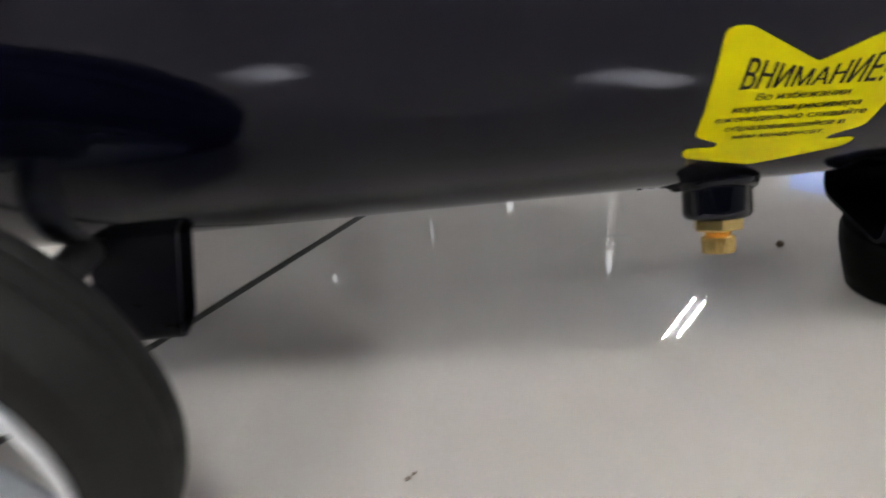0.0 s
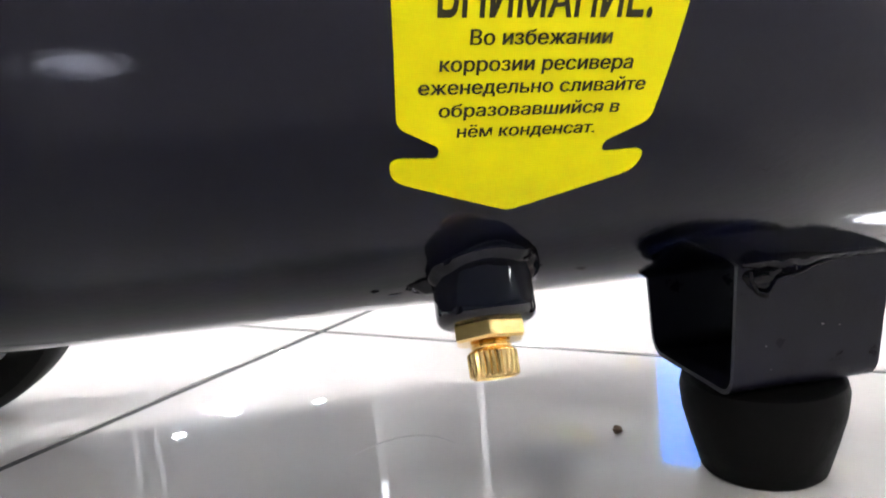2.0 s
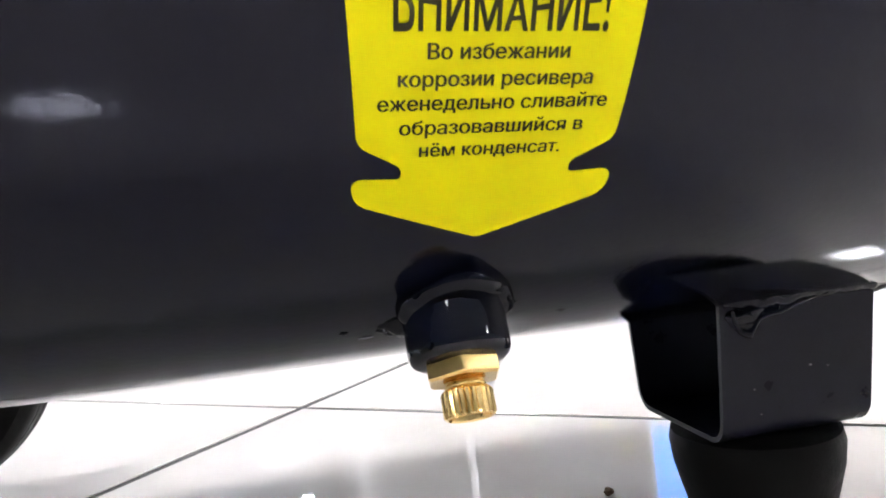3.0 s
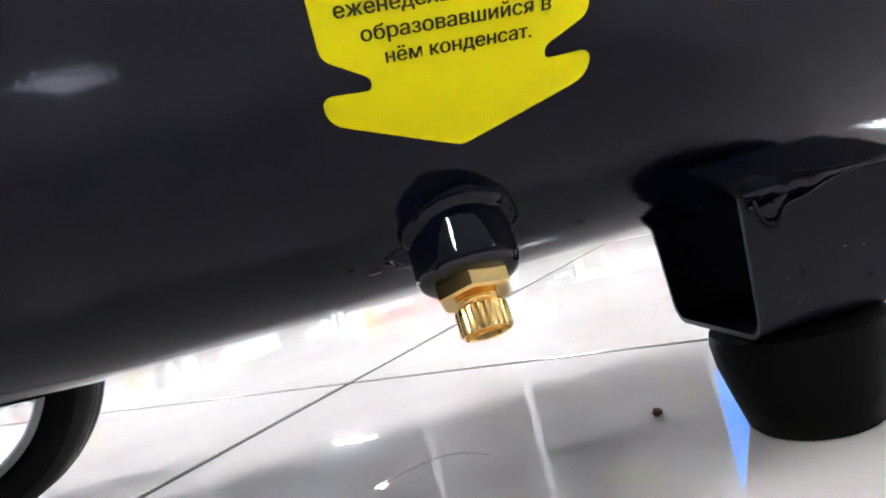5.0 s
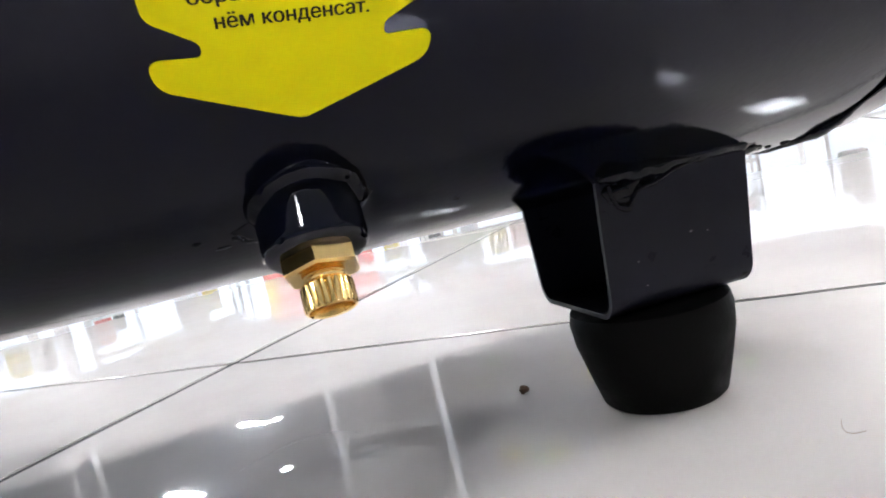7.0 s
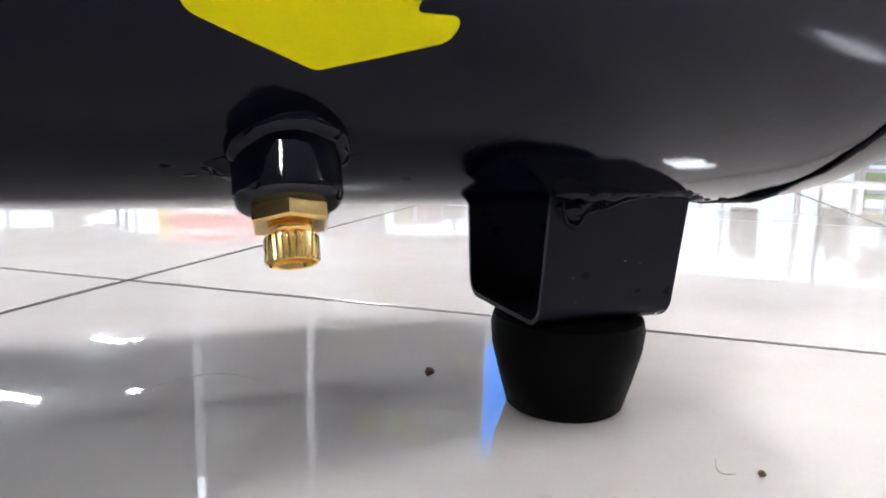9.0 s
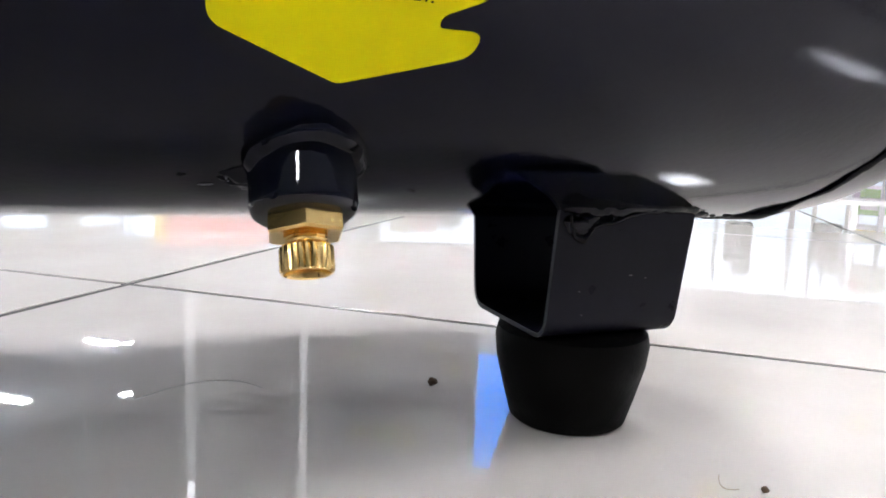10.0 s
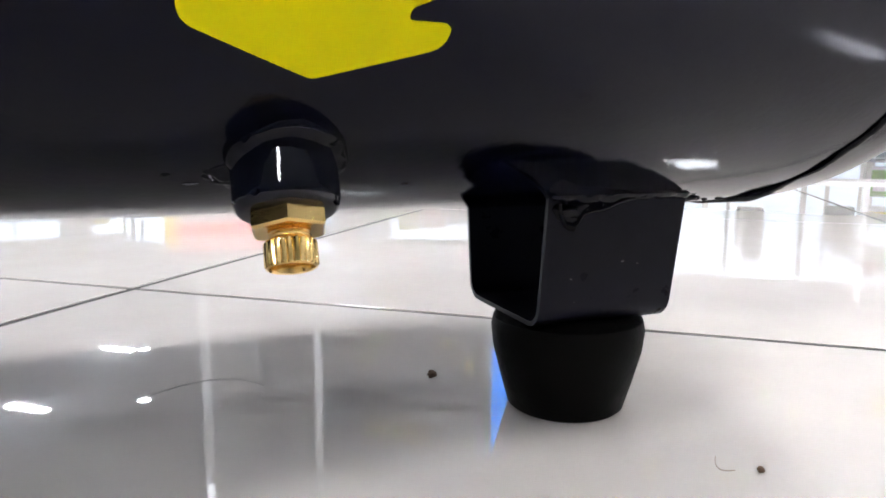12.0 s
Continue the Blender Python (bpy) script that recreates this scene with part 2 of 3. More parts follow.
window_wall("wall_north", True, HI + 0.1, [(-10.5, -5.2), (-4.9, 0.4), (0.7, 6.0), (6.3, 14.6)])
window_wall("wall_east", False, HI + 0.1, [(-8.0, -2.2), (-1.9, 3.0), (3.3, 8.6), (8.9, 14.6)])
for name, s in (("backdrop", (0.05, HI - LO + 4, 5.0, HI + 1.4, (LO + HI) / 2)), ("backdrop", (HI - LO + 4, 0.05, 5.0, (LO + HI) / 2, HI + 1.4))):
    bd = part(name, box(s[0], s[1], s[2], (s[3], s[4], 1.5)), M_DAY)
    bd.matrix_basis = Matrix.Rotation(GRID, 4, "Z")
    tagged(bd, "bright overcast daylight outside the shop windows", "sky", kind="structure")


# ceiling lights: twin bare tubes in white battens
def ceiling_light():
    ob = thing("ceiling_light", "white batten ceiling light with two lit tubes", "ceiling light", group="tube lights of the hall")
    part("housing", box(0.64, 0.13, 0.05, (0, 0, HEIGHT - 0.025), 0.008), M_WHITE, ob)
    for s in (-1, 1):
        bm = lathe([(0, -0.295), (0.008, -0.295), (0.008, 0.295), (0, 0.295)], 10)
        move(bm, Matrix.Translation((0, s * 0.04, HEIGHT - 0.068)) @ Matrix.Rotation(radians(90), 4, "Y"))
        part("tube", bm, M_LIT, ob, "glowing white tube", 40)
    return ob


lamp = ceiling_light()
first = True
spots = [(hall(3.98, 1.46), GRID), (bearing(-11.2, 9.4), GRID + math.pi / 2), (bearing(-4.9, 11.6), GRID + math.pi / 2)]
for p, turn in spots:
    m = Matrix.Translation(p) @ Matrix.Rotation(turn, 4, "Z")
    if first:
        lamp.matrix_basis = m
        first = False
    else:
        copy_thing(lamp, m)


def ceiling_panel():
    """An oblong light set back in a shallow rim."""
    ob = thing("panel_light", "oblong lit ceiling panel in a white metal rim", "ceiling light", group="light panels of the hall")
    z = HEIGHT - 0.07
    bm = bmesh.new()
    for sx, sy, x, y in ((0.64, 0.02, 0, 0.16), (0.64, 0.02, 0, -0.16), (0.02, 0.30, 0.31, 0), (0.02, 0.30, -0.31, 0)):
        box(sx, sy, 0.14, (x, y, z), bm=bm)
    part("housing", bm, M_WHITE, ob, "white metal rim")
    part("diffuser", box(0.598, 0.298, 0.01, (0, 0, HEIGHT - 0.03)), M_PANEL, ob, "glowing white diffuser")
    return ob


# rows of panels run along the hall
panel = ceiling_panel()
first = True
# the unseen panels at b 1.46 and 4.26 are added to lighten the floor
for b, row in ((-1.35, (3.7, 1.6)), (-1.55, (-0.75,)), (-0.67, (-3.1,)), (-4.15, (3.7, 1.6)), (-6.95, (3.7, 1.6)), (1.46, (-0.6,)), (4.26, (-0.6,))):
    for a in row:
        m = Matrix.Translation(hall(a, b)) @ Matrix.Rotation(GRID, 4, "Z")
        if first:
            panel.matrix_basis = m
            first = False
        else:
            copy_thing(panel, m)


def downlight(p):
    ob = thing("downlight", "round lit downlight set in the ceiling", "downlight", p, "downlights of the hall")
    part("ring", lathe([(0.085, HEIGHT), (0.105, HEIGHT), (0.105, HEIGHT - 0.012), (0.085, HEIGHT - 0.02), (0.085, HEIGHT)], 32), M_WHITE, ob, "", 40)
    part("lens", lathe([(0, HEIGHT - 0.012), (0.084, HEIGHT - 0.010), (0.084, HEIGHT - 0.002), (0, HEIGHT - 0.002)], 32), M_SPOT, ob, "glowing round lens", 40)
    return ob


for az, d in ((-3.3, 9.2), (-14.6, 8.9), (-3.0, 11.6), (47.4, 11.5)):
    downlight(bearing(az, d))


# pillar, racks and boxes standing in the hall
def pillar(p, w):
    ob = thing("pillar", "square white pillar reaching the shop ceiling", "pillar", p)
    ob.rotation_euler[2] = GRID
    part("shaft", box(w, w, HEIGHT - 0.002, (0, 0, HEIGHT / 2), 0.01), M_WHITE, ob)
    part("skirting", box(w + 0.03, w + 0.03, 0.1, (0, 0, 0.05), 0.004), M_GREY, ob, "grey skirting")


pillar(bearing(3.3, 6.2), 0.24)


def light_column(az, d, w):
    """A slim shop post; a weak glow is added to brighten its face."""
    ob = thing("light_column", "slim white floor-to-ceiling shop post, its face brightened by an added glow", "post", bearing(az, d), "lit posts of the hall")
    ob.rotation_euler[2] = radians(-az)
    part("post", box(w + 0.02, 0.05, HEIGHT - 0.004, (0, 0.03, HEIGHT / 2), 0.004), M_WHITE, ob)
    part("strip", box(w, 0.008, 1.95, (0, 0, 2.13)), M_STRIP, ob, "white strip with a weak added glow")
    part("lamp", box(w * 0.8, 0.02, 0.2, (0, -0.012, HEIGHT - 0.24), 0.004), M_TOPLAMP, ob, "small bright lamp near the ceiling")


for az, d, w in ((-18.4, 4.4, 0.02), (-16.6, 5.1, 0.03), (-6.4, 5.5, 0.016), (1.4, 5.9, 0.07), (10.5, 4.75, 0.04)):
    light_column(az, d, w)


def bars(parent, x0, z, y, widths, h, material, name="lettering"):
    """A line of plain bars in place of small print."""
    bm = bmesh.new()
    x = x0
    for w in widths:
        box(w, 0.004, h, (x + w / 2, y, z), bm=bm)
        x += w + h * 0.4
    return part(name, bm, material, parent)


def rack(p, turn, width, height, posts, seed, back, low):
    """A shop rack: slotted white uprights, a back panel from low upwards, a long rail and hanging packs."""
    rnd = random.Random(seed)
    tone = "dark grey" if back == M_BOARD else "beige"
    ob = thing("display_rack", "white slotted shop rack with hanging packs on a %s back" % tone, "display rack", p, "racks along the far wall")
    ob.rotation_euler[2] = turn
    for k in range(posts):
        x = -width / 2 + width * k / (posts - 1)
        part("upright", box(0.035, 0.05, height, (x, 0, height / 2), 0.004), M_WHITE, ob)
    part("back_panel", box(width - 0.04, 0.012, height - low, (0, 0.012, (height + low) / 2)), back, ob, "%s perforated back panel" % tone)
    if back == M_BOARD:
        sign = part("sign", box(0.66, 0.012, 0.30, (-width / 2 + 0.50, -0.031, 1.97), 0.002), M_BOARD, ob, "dark grey sign with pale print")
        bars(sign, -width / 2 + 0.20, 1.91, -0.039, (0.07, 0.06, 0.02, 0.05, 0.09, 0.06, 0.05), 0.06, M_WHITE)
        bars(sign, -width / 2 + 0.20, 1.99, -0.039, (0.12, 0.09, 0.11), 0.025, M_WHITE)
        bars(sign, -width / 2 + 0.20, 2.06, -0.039, (0.16, 0.10, 0.09, 0.06), 0.022, M_WHITE)
    for k in range(34):
        x, z = rnd.uniform(-0.2 if back == M_BOARD else -width / 2 + 0.1, width / 2 - 0.1), rnd.choice((1.46, 1.62, 1.74, 2.24))
        pack = box(rnd.uniform(0.03, 0.08), 0.04, rnd.uniform(0.04, 0.11), (x, -0.05, z), 0.006)
        part("hanging_pack", pack, rnd.choice((M_YBOX, M_YBOX, M_YBOX, M_RED, M_WHITE, M_WHITE, M_GREENBOX, M_GREENBOX, M_GREY)), ob, "small bright blister pack on a hook")
        part("hook", box(0.006, 0.06, 0.006, (x, -0.02, z + 0.07)), M_STEEL, ob)
    part("base_shelf", box(width, 0.35, 0.03, (0, -0.15, 0.14), 0.004), M_WHITE, ob)
    part("rail", box(width, 0.05, 0.035, (0.0, -0.075, 2.12), 0.004), M_WHITE, ob, "long white front rail")
    part("rail", box(width, 0.02, 0.018, (0.0, -0.06, 2.05), 0.003), M_WHITE, ob, "thin white lower rail")
    return ob


FACE = GRID - math.pi / 2     # what stands along the far display wall looks down the hall
rack(hall(5.0, 2.16), FACE, 2.08, 2.62, 2, 3, M_BOARD, 1.42)
rack(hall(5.0, -0.85), FACE, 2.9, 2.62, 4, 8, M_BEIGE, 1.05)


def standing_board(p, turn, w, z0, z1):
    """A pale board with big white zigzag strokes, on two legs."""
    ob = thing("standing_board", "pale grey board with large white zigzag print on legs", "sign", p)
    ob.rotation_euler[2] = turn
    part("board", box(w, 0.01, z1 - z0, (0, 0, (z0 + z1) / 2), 0.002), M_WALL, ob)
    h = z1 - z0
    bm = bmesh.new()
    for k in range(6):
        b2 = box(0.05, 0.004, h * 0.86, (0, 0, 0))
        move(b2, Matrix.Translation((-w / 2 + w * (k + 0.5) / 6, -0.008, (z0 + z1) / 2)) @ Matrix.Rotation(radians(16 if k % 2 else -16), 4, "Y"))
        join(bm, b2)
    part("zigzag", bm, M_WHITE, ob, "thick white zigzag strokes")
    for x in (-w / 2 + 0.05, w / 2 - 0.05):
        part("leg", box(0.02, 0.02, z0, (x, 0.008, z0 / 2), 0.002), M_STEEL, ob)


standing_board(hall(4.45, 2.38), FACE, 0.85, 0.72, 1.16)

ob = thing("light_box", "upright shop light box glowing saturated blue", "light box", hall(4.88, 0.88))
ob.rotation_euler[2] = FACE
part("case", box(0.46, 0.08, 2.42, (0, 0.045, 1.21), 0.008), M_WALL, ob, "pale case")
part("screen", box(0.40, 0.012, 0.90, (0, -0.002, 1.90)), M_BLUELIT, ob, "glowing blue screen")

ob = thing("tool_case", "red plastic tool case with a white band on the floor", "tool case", bearing(3.2, 2.5))
ob.rotation_euler[2] = radians(-3)
part("body", box(0.40, 0.22, 0.28, (0, 0, 0.14), 0.012), M_RED, ob)
part("band", box(0.404, 0.224, 0.022, (0, 0, 0.245), 0.004), M_WHITE, ob, "white band")
part("band", box(0.404, 0.224, 0.03, (0, 0, 0.17), 0.004), M_WHITE, ob, "white band")
part("tag", box(0.035, 0.01, 0.13, (-0.18, -0.118, 0.20), 0.002), M_YBOX, ob, "yellow paper tag")


def hanging_tool(p, turn):
    ob = thing("hanging_tool", "dark grey power tool hanging from a steel stand", "power tool", p, "tools on stands")
    ob.rotation_euler[2] = turn
    part("body", box(0.16, 0.10, 0.26, (0, 0, 0.42), 0.02), M_DARK, ob)
    part("handle", box(0.12, 0.05, 0.08, (0.03, 0, 0.585), 0.015), M_DARK, ob)
    part("rod", box(0.014, 0.014, 0.35, (0, 0, 0.79), 0.003), M_STEEL, ob)
    part("stand_arm", box(0.5, 0.03, 0.03, (0.05, 0, 0.97), 0.004), M_STEEL, ob)
    part("stand_post", box(0.03, 0.03, 0.985, (0.29, 0, 0.4925), 0.004), M_STEEL, ob)
    part("stand_base", box(0.3, 0.3, 0.012, (0.29, 0, 0.006), 0.003), M_STEEL, ob)


hanging_tool(bearing(45.6, 4.6), radians(-40))
hanging_tool(bearing(51.5, 5.0), radians(-40))

def carton(p, size, material, turn, parent_group):
    ob = thing("carton", "small printed carton standing on a shop shelf", "box", p, parent_group)
    ob.rotation_euler[2] = turn
    w, d, h = size
    part("box", box(w, d, h, (0, 0, h / 2), 0.004), material, ob)
    part("print", box(w * 0.7, 0.003, h * 0.35, (0, -d / 2 - 0.001, h * 0.6)), M_WHITE if material != M_WHITE else M_RED, ob, "plain printed patch")


def shelf_unit(p, turn, width, levels, seed):
    """An open shop shelf with goods on it."""
    rnd = random.Random(seed)
    ob = thing("shop_shelf", "white open shop shelf filled with small goods", "shelf", p, "shelves of the hall")
    ob.rotation_euler[2] = turn
    h = 0.38
    for k in range(levels):
        part("shelf", box(width, 0.36, 0.025, (0, 0, 0.12 + k * h), 0.003), M_WHITE, ob)
    for x in (-width / 2 + 0.02, width / 2 - 0.02):
        for y in (-0.16, 0.16):
            part("post", box(0.03, 0.03, 0.14 + levels * h - 0.2, (x, y, (0.14 + levels * h - 0.2) / 2), 0.003), M_WHITE, ob)
    rot = Matrix.Rotation(turn, 3, "Z")
    for k in range(levels):
        x = -width / 2 + 0.08
        while x < width / 2 - 0.16:
            w, hh = rnd.uniform(0.09, 0.24), rnd.uniform(0.10, 0.28)
            if rnd.random() < 0.72:
                m = rnd.choice((M_WHITE, M_WHITE, M_RED, M_YBOX, M_GREENBOX, M_DARK, M_GREY, M_WALL))
                q = Vector(p) + rot @ Vector((x + w / 2, rnd.uniform(-0.05, 0.02), 0.1325 + k * h))
                carton(q, (w, 0.18, hh), m, turn, "goods on the shelves")
            x += w + 0.03


for az, d, w, n, k in ((-22, 6.5, 1.4, 3, 1), (-9, 7.6, 1.5, 3, 2), (9.5, 7.9, 1.5, 3, 3), (19, 6.6, 1.6, 4, 4), (34, 8.2, 1.4, 3, 5), (58, 7.5, 1.5, 3, 6)):
    shelf_unit(bearing(az, d), radians(-az) + (k % 3 - 1) * 0.15, w, n, k)

# ---- compressor ----
comp = thing("air_compressor", "dark grey painted air compressor tank on wheels and a rubber foot", "air compressor")

# tank shell: cylinder with dished ends, round the x axis
XR, XL = 0.1715, -0.345
prof = []
for k in range(15):
    a = math.pi / 2 * k / 14
    prof.append((R * 0.995 * math.sin(a), XL - 0.055 * math.cos(a)))
prof += [(R * 0.998, XL - 0.004)]
prof += [(R, XL + (XR - XL) * k / 40) for k in range(41)]
head = [(R * 0.998, XR + 0.003), (R * 0.997, XR + 0.010), (R * 0.994, XR + 0.017)]
for k in range(1, 19):
    a = math.pi / 2 * k / 18
    head.append((R * 0.994 * math.cos(a) ** 0.65 if k < 18 else 0.0, XR + 0.017 + 0.058 * math.sin(a)))
bm = lathe(prof + head, 160)
move(bm, Matrix.Translation((0, AY, AZ)) @ Matrix.Rotation(radians(90), 4, "Y"))
part("tank", bm, M_TANK, comp, "dark grey glossy painted steel tank", 50)

# seam welds of the dished ends: a lumpy run, heaped up where it was started
def bead(points, radii, segs=10, rough=0.25):
    """A weld run along points whose thickness follows radii, with ripples."""
    bm = bmesh.new()
    pts = [Vector(p) for p in points]
    rings = []
    for k, p in enumerate(pts):
        d = (pts[min(k + 1, len(pts) - 1)] - pts[max(k - 1, 0)]).normalized()
        u = d.cross(Vector((0.31, 0.52, 0.79))).normalized()
        v = d.cross(u)
        ring = []
        for i in range(segs):
            w = u * math.cos(2 * math.pi * i / segs) + v * math.sin(2 * math.pi * i / segs)
            ring.append(bm.verts.new(p + w * radii[k] * (1 + rough * noise.noise((p + w * 0.002) * 330) + 0.5 * rough * noise.noise((p + w * 0.002) * 900))))
        rings.append(ring)
    for a, c in zip(rings, rings[1:]):
        for i in range(segs):
            bm.faces.new((a[i], a[(i + 1) % segs], c[(i + 1) % segs], c[i]))
    bm.faces.new(rings[0][::-1])
    bm.faces.new(rings[-1])
    bmesh.ops.recalc_face_normals(bm, faces=bm.faces)
    return bm


for X in (XR + 0.004, XL - 0.002):
    pts, radii = [], []
    for k in range(361):
        a = 2 * math.pi * k / 360
        heap = math.exp(-((a - 2 * math.pi + 0.27) / 0.07) ** 2)
        rr = R - 0.0004 + 0.0005 * noise.noise((math.cos(a) * 9, math.sin(a) * 9, X))
        pts.append((X + 0.0012 * noise.noise((math.cos(a) * 14, math.sin(a) * 14, 3)), AY + rr * math.sin(a), AZ - rr * math.cos(a)))
        radii.append(0.0013 + 0.0005 * noise.noise((math.cos(a) * 7, math.sin(a) * 7, 5)) + 0.0013 * heap)
    part("seam_weld", bead(pts, radii), M_WELD, comp, "uneven painted weld seam", 60)

# drain socket on the tank, its axis square to the shell
base_v = on_tank(0.0004, R * radians(31.3))
axis_n = (Vector((0.0, 0.0010, 0.0690)) - base_v).normalized()
valve_m = Matrix.Translation(base_v) @ axis_n.to_track_quat("Z", "Y").to_matrix().to_4x4()
sock = part("drain_socket", move(lathe([(0, -0.004), (0.0123, -0.004), (0.0124, 0.0104), (0.0123, 0.0116), (0.0119, 0.0126), (0.0112, 0.0133), (0.0102, 0.0137), (0.0, 0.0137)], 56), valve_m), M_SOCKET, comp, "glossy black painted threaded socket", 35)
pts = []
for k in range(73):
    a = 2 * math.pi * k / 72
    pts.append(on_tank(0.0010 + 0.0106 * math.cos(a), 0.0735 + 0.0116 * math.sin(a), 0.0002 + 0.0009 * noise.noise((math.cos(a) * 2.6, math.sin(a) * 2.6, 7))))
part("weld_bead", tube(pts, 0.0036, 14, 0.16), M_WELD, sock, "lumpy painted weld bead", 60)
brass_m = valve_m @ Matrix.Translation((0, 0, 0.0009))
hexm = lathe([(0, 0.0118), (0.0090, 0.0118), (0.0094, 0.0133), (0.0094, 0.0166), (0.0087, 0.0172), (0, 0.0172)], 6)
move(hexm, brass_m @ Matrix.Rotation(radians(37), 4, "Z"))
valve = part("drain_valve", hexm, M_BRASS, comp, "brass drain valve with hexagon and knurled knob")
part("neck", move(lathe([(0.0052, 0.0164), (0.0052, 0.0168), (0.0046, 0.0172), (0.0050, 0.0176), (0.0046, 0.018), (0.0050, 0.0184), (0.0046, 0.0192)], 40), brass_m), M_BRASS, valve, "", 60)
KN = 24
kn = lathe([(0.0046, 0.0192), (0.0055, 0.0193), (0.0061, 0.0199), (0.0061, 0.0250), (0.0058, 0.0256), (0.0053, 0.0258), (0.0050, 0.0253), (0.0049, 0.0222), (0, 0.0220)], KN * 6,
           lambda i, z: (-0.00055, -0.00030, 0.0, 0.00005, 0.0, -0.00030)[i % 6] if abs(z - 0.0199) < 1e-6 or abs(z - 0.0250) < 1e-6 else 0)
part("knob", move(kn, brass_m), M_BRASS, valve, "knurled brass knob", 32)
# the hollow's shade is put into a darker brass
part("recess", move(lathe([(0, 0.0230), (0.0046, 0.0233), (0.0047, 0.0226), (0, 0.0224)], 32), brass_m), M_DARKBRASS, valve, "hollow end with its shade painted in darker brass")

# front foot: pressed U bracket welded to the tank, rubber buffer below
BX0, BX1, BY0, BY1, BZ = 0.0855, 0.1370, 0.0420, 0.0985, 0.0355
TH = 0.0016


def u_bracket(x0, x1, y0, y1, z, top, in0=0.0, out1=0.0, flare=0.0):
    """A U-shaped channel along x: two cheeks and a floor, round bends."""
    prof = []
    rr = 0.007
    outer = [(y0, top(y0))]
    for k in range(7):
        a = math.pi + math.pi / 2 * k / 6
        outer.append((y0 + rr + rr * math.cos(a), z + rr + rr * math.sin(a)))
    for k in range(7):
        a = 1.5 * math.pi + math.pi / 2 * k / 6
        outer.append((y1 - rr + rr * math.cos(a), z + rr + rr * math.sin(a)))
    outer.append((y1, top(y1)))
    inner = [(y0 + TH, top(y0 + TH))]
    ri = rr - TH
    for k in range(7):
        a = math.pi + math.pi / 2 * k / 6
        inner.append((y0 + rr + ri * math.cos(a), z + rr + ri * math.sin(a)))
    for k in range(7):
        a = 1.5 * math.pi + math.pi / 2 * k / 6
        inner.append((y1 - rr + ri * math.cos(a), z + rr + ri * math.sin(a)))
    inner.append((y1 - TH, top(y1 - TH)))
    bm = bmesh.new()
    n = len(outer)
    V = {}
    for e, x in ((0, x0), (1, x1)):
        for s, line in (("o", outer), ("i", inner)):
            for k, (y, zz) in enumerate(line):
                # the corners by the floor are rounded off a little at the ends
                f = (zz - z) / 0.043
                V[e, s, k] = bm.verts.new((x + (in0 if e == 0 else out1) * f, y + (flare * f if k > n / 2 else 0), zz))
    for k in range(n - 1):
        bm.faces.new((V[0, "o", k], V[0, "o", k + 1], V[1, "o", k + 1], V[1, "o", k]))
        bm.faces.new((V[0, "i", k + 1], V[0, "i", k], V[1, "i", k], V[1, "i", k + 1]))
        for e in (0, 1):
            bm.faces.new((V[e, "o", k], V[e, "i", k], V[e, "i", k + 1], V[e, "o", k + 1]))
    for k in (0, n - 1):
        bm.faces.new((V[0, "o", k], V[1, "o", k], V[1, "i", k], V[0, "i", k]))
    bmesh.ops.recalc_face_normals(bm, faces=bm.faces)
    return bm


def tank_z(y):
    return AZ - math.sqrt(R * R - (y - AY) ** 2) + 0.002


foot = part("foot_bracket", u_bracket(BX0, BX1, BY0, BY1, BZ, tank_z, 0.0028, 0.0055, 0.012), M_BLACK, comp, "black U-shaped steel foot bracket", 30)
buf = lathe([(0, 0.0), (0.0200, 0.0), (0.0214, 0.0012), (0.0245, 0.012), (0.0272, 0.0225), (0.0280, 0.0300), (0.0272, 0.0338), (0.0255, BZ - 0.0006), (0, BZ - 0.0006)], 64)
move(buf, Matrix.Translation((0.1095, 0.0635, 0)))
part("rubber_foot", buf, M_RUBBER, foot, "tapered matt black rubber buffer", 40)

for y in (BY0, BY1):
    pts, radii = [], []
    for k in range(81):
        q = k / 80
        x = BX0 + 0.0035 + (BX1 - BX0 + 0.008) * q
        yy = y + 0.0007 * noise.noise((x * 200, y * 50, 1))
        pts.append((x, yy - (0.0008 if y == BY0 else -0.0008), tank_z(yy) - 0.0012 + 0.0012 * noise.noise((x * 160, 4, y)) + 0.0012 * q))
        radii.append(0.0004 + (0.0024 + 0.0007 * noise.noise((x * 110, 8, y))) * min(1, (1 - q) * 7) * min(1, 0.3 + q * 9))
    part("weld_bead", bead(pts, radii, 12, 0.3), M_WELD, foot, "lumpy painted weld bead", 60)
# a lip of weld that ran down the cheek and left a hollow behind it
run = [(0.0915, 0.0775), (0.0922, 0.0740), (0.0945, 0.0705), (0.0972, 0.0692), (0.0990, 0.0712), (0.1010, 0.0738), (0.1045, 0.0748), (0.1080, 0.0752), (0.1120, 0.0768), (0.1170, 0.0782), (0.1240, 0.0790)]
pts, radii = [], []
for k in range(61):
    f = k / 60 * (len(run) - 1)
    n = min(int(f), len(run) - 2)
    x, z = (run[n][c] + (run[n + 1][c] - run[n][c]) * (f - n) for c in (0, 1))
    pts.append((x, BY0 - 0.0006 - 0.0016 * max(0, (z - 0.072) / 0.007), z))
    radii.append(0.0007 + 0.0008 * math.exp(-((k - 18) / 7) ** 2) + 0.0004 * noise.noise((x * 300, z * 300, 2)))
part("weld_run", bead(pts, radii, 10, 0.3), M_WELD, foot, "drooping lip of painted weld", 60)

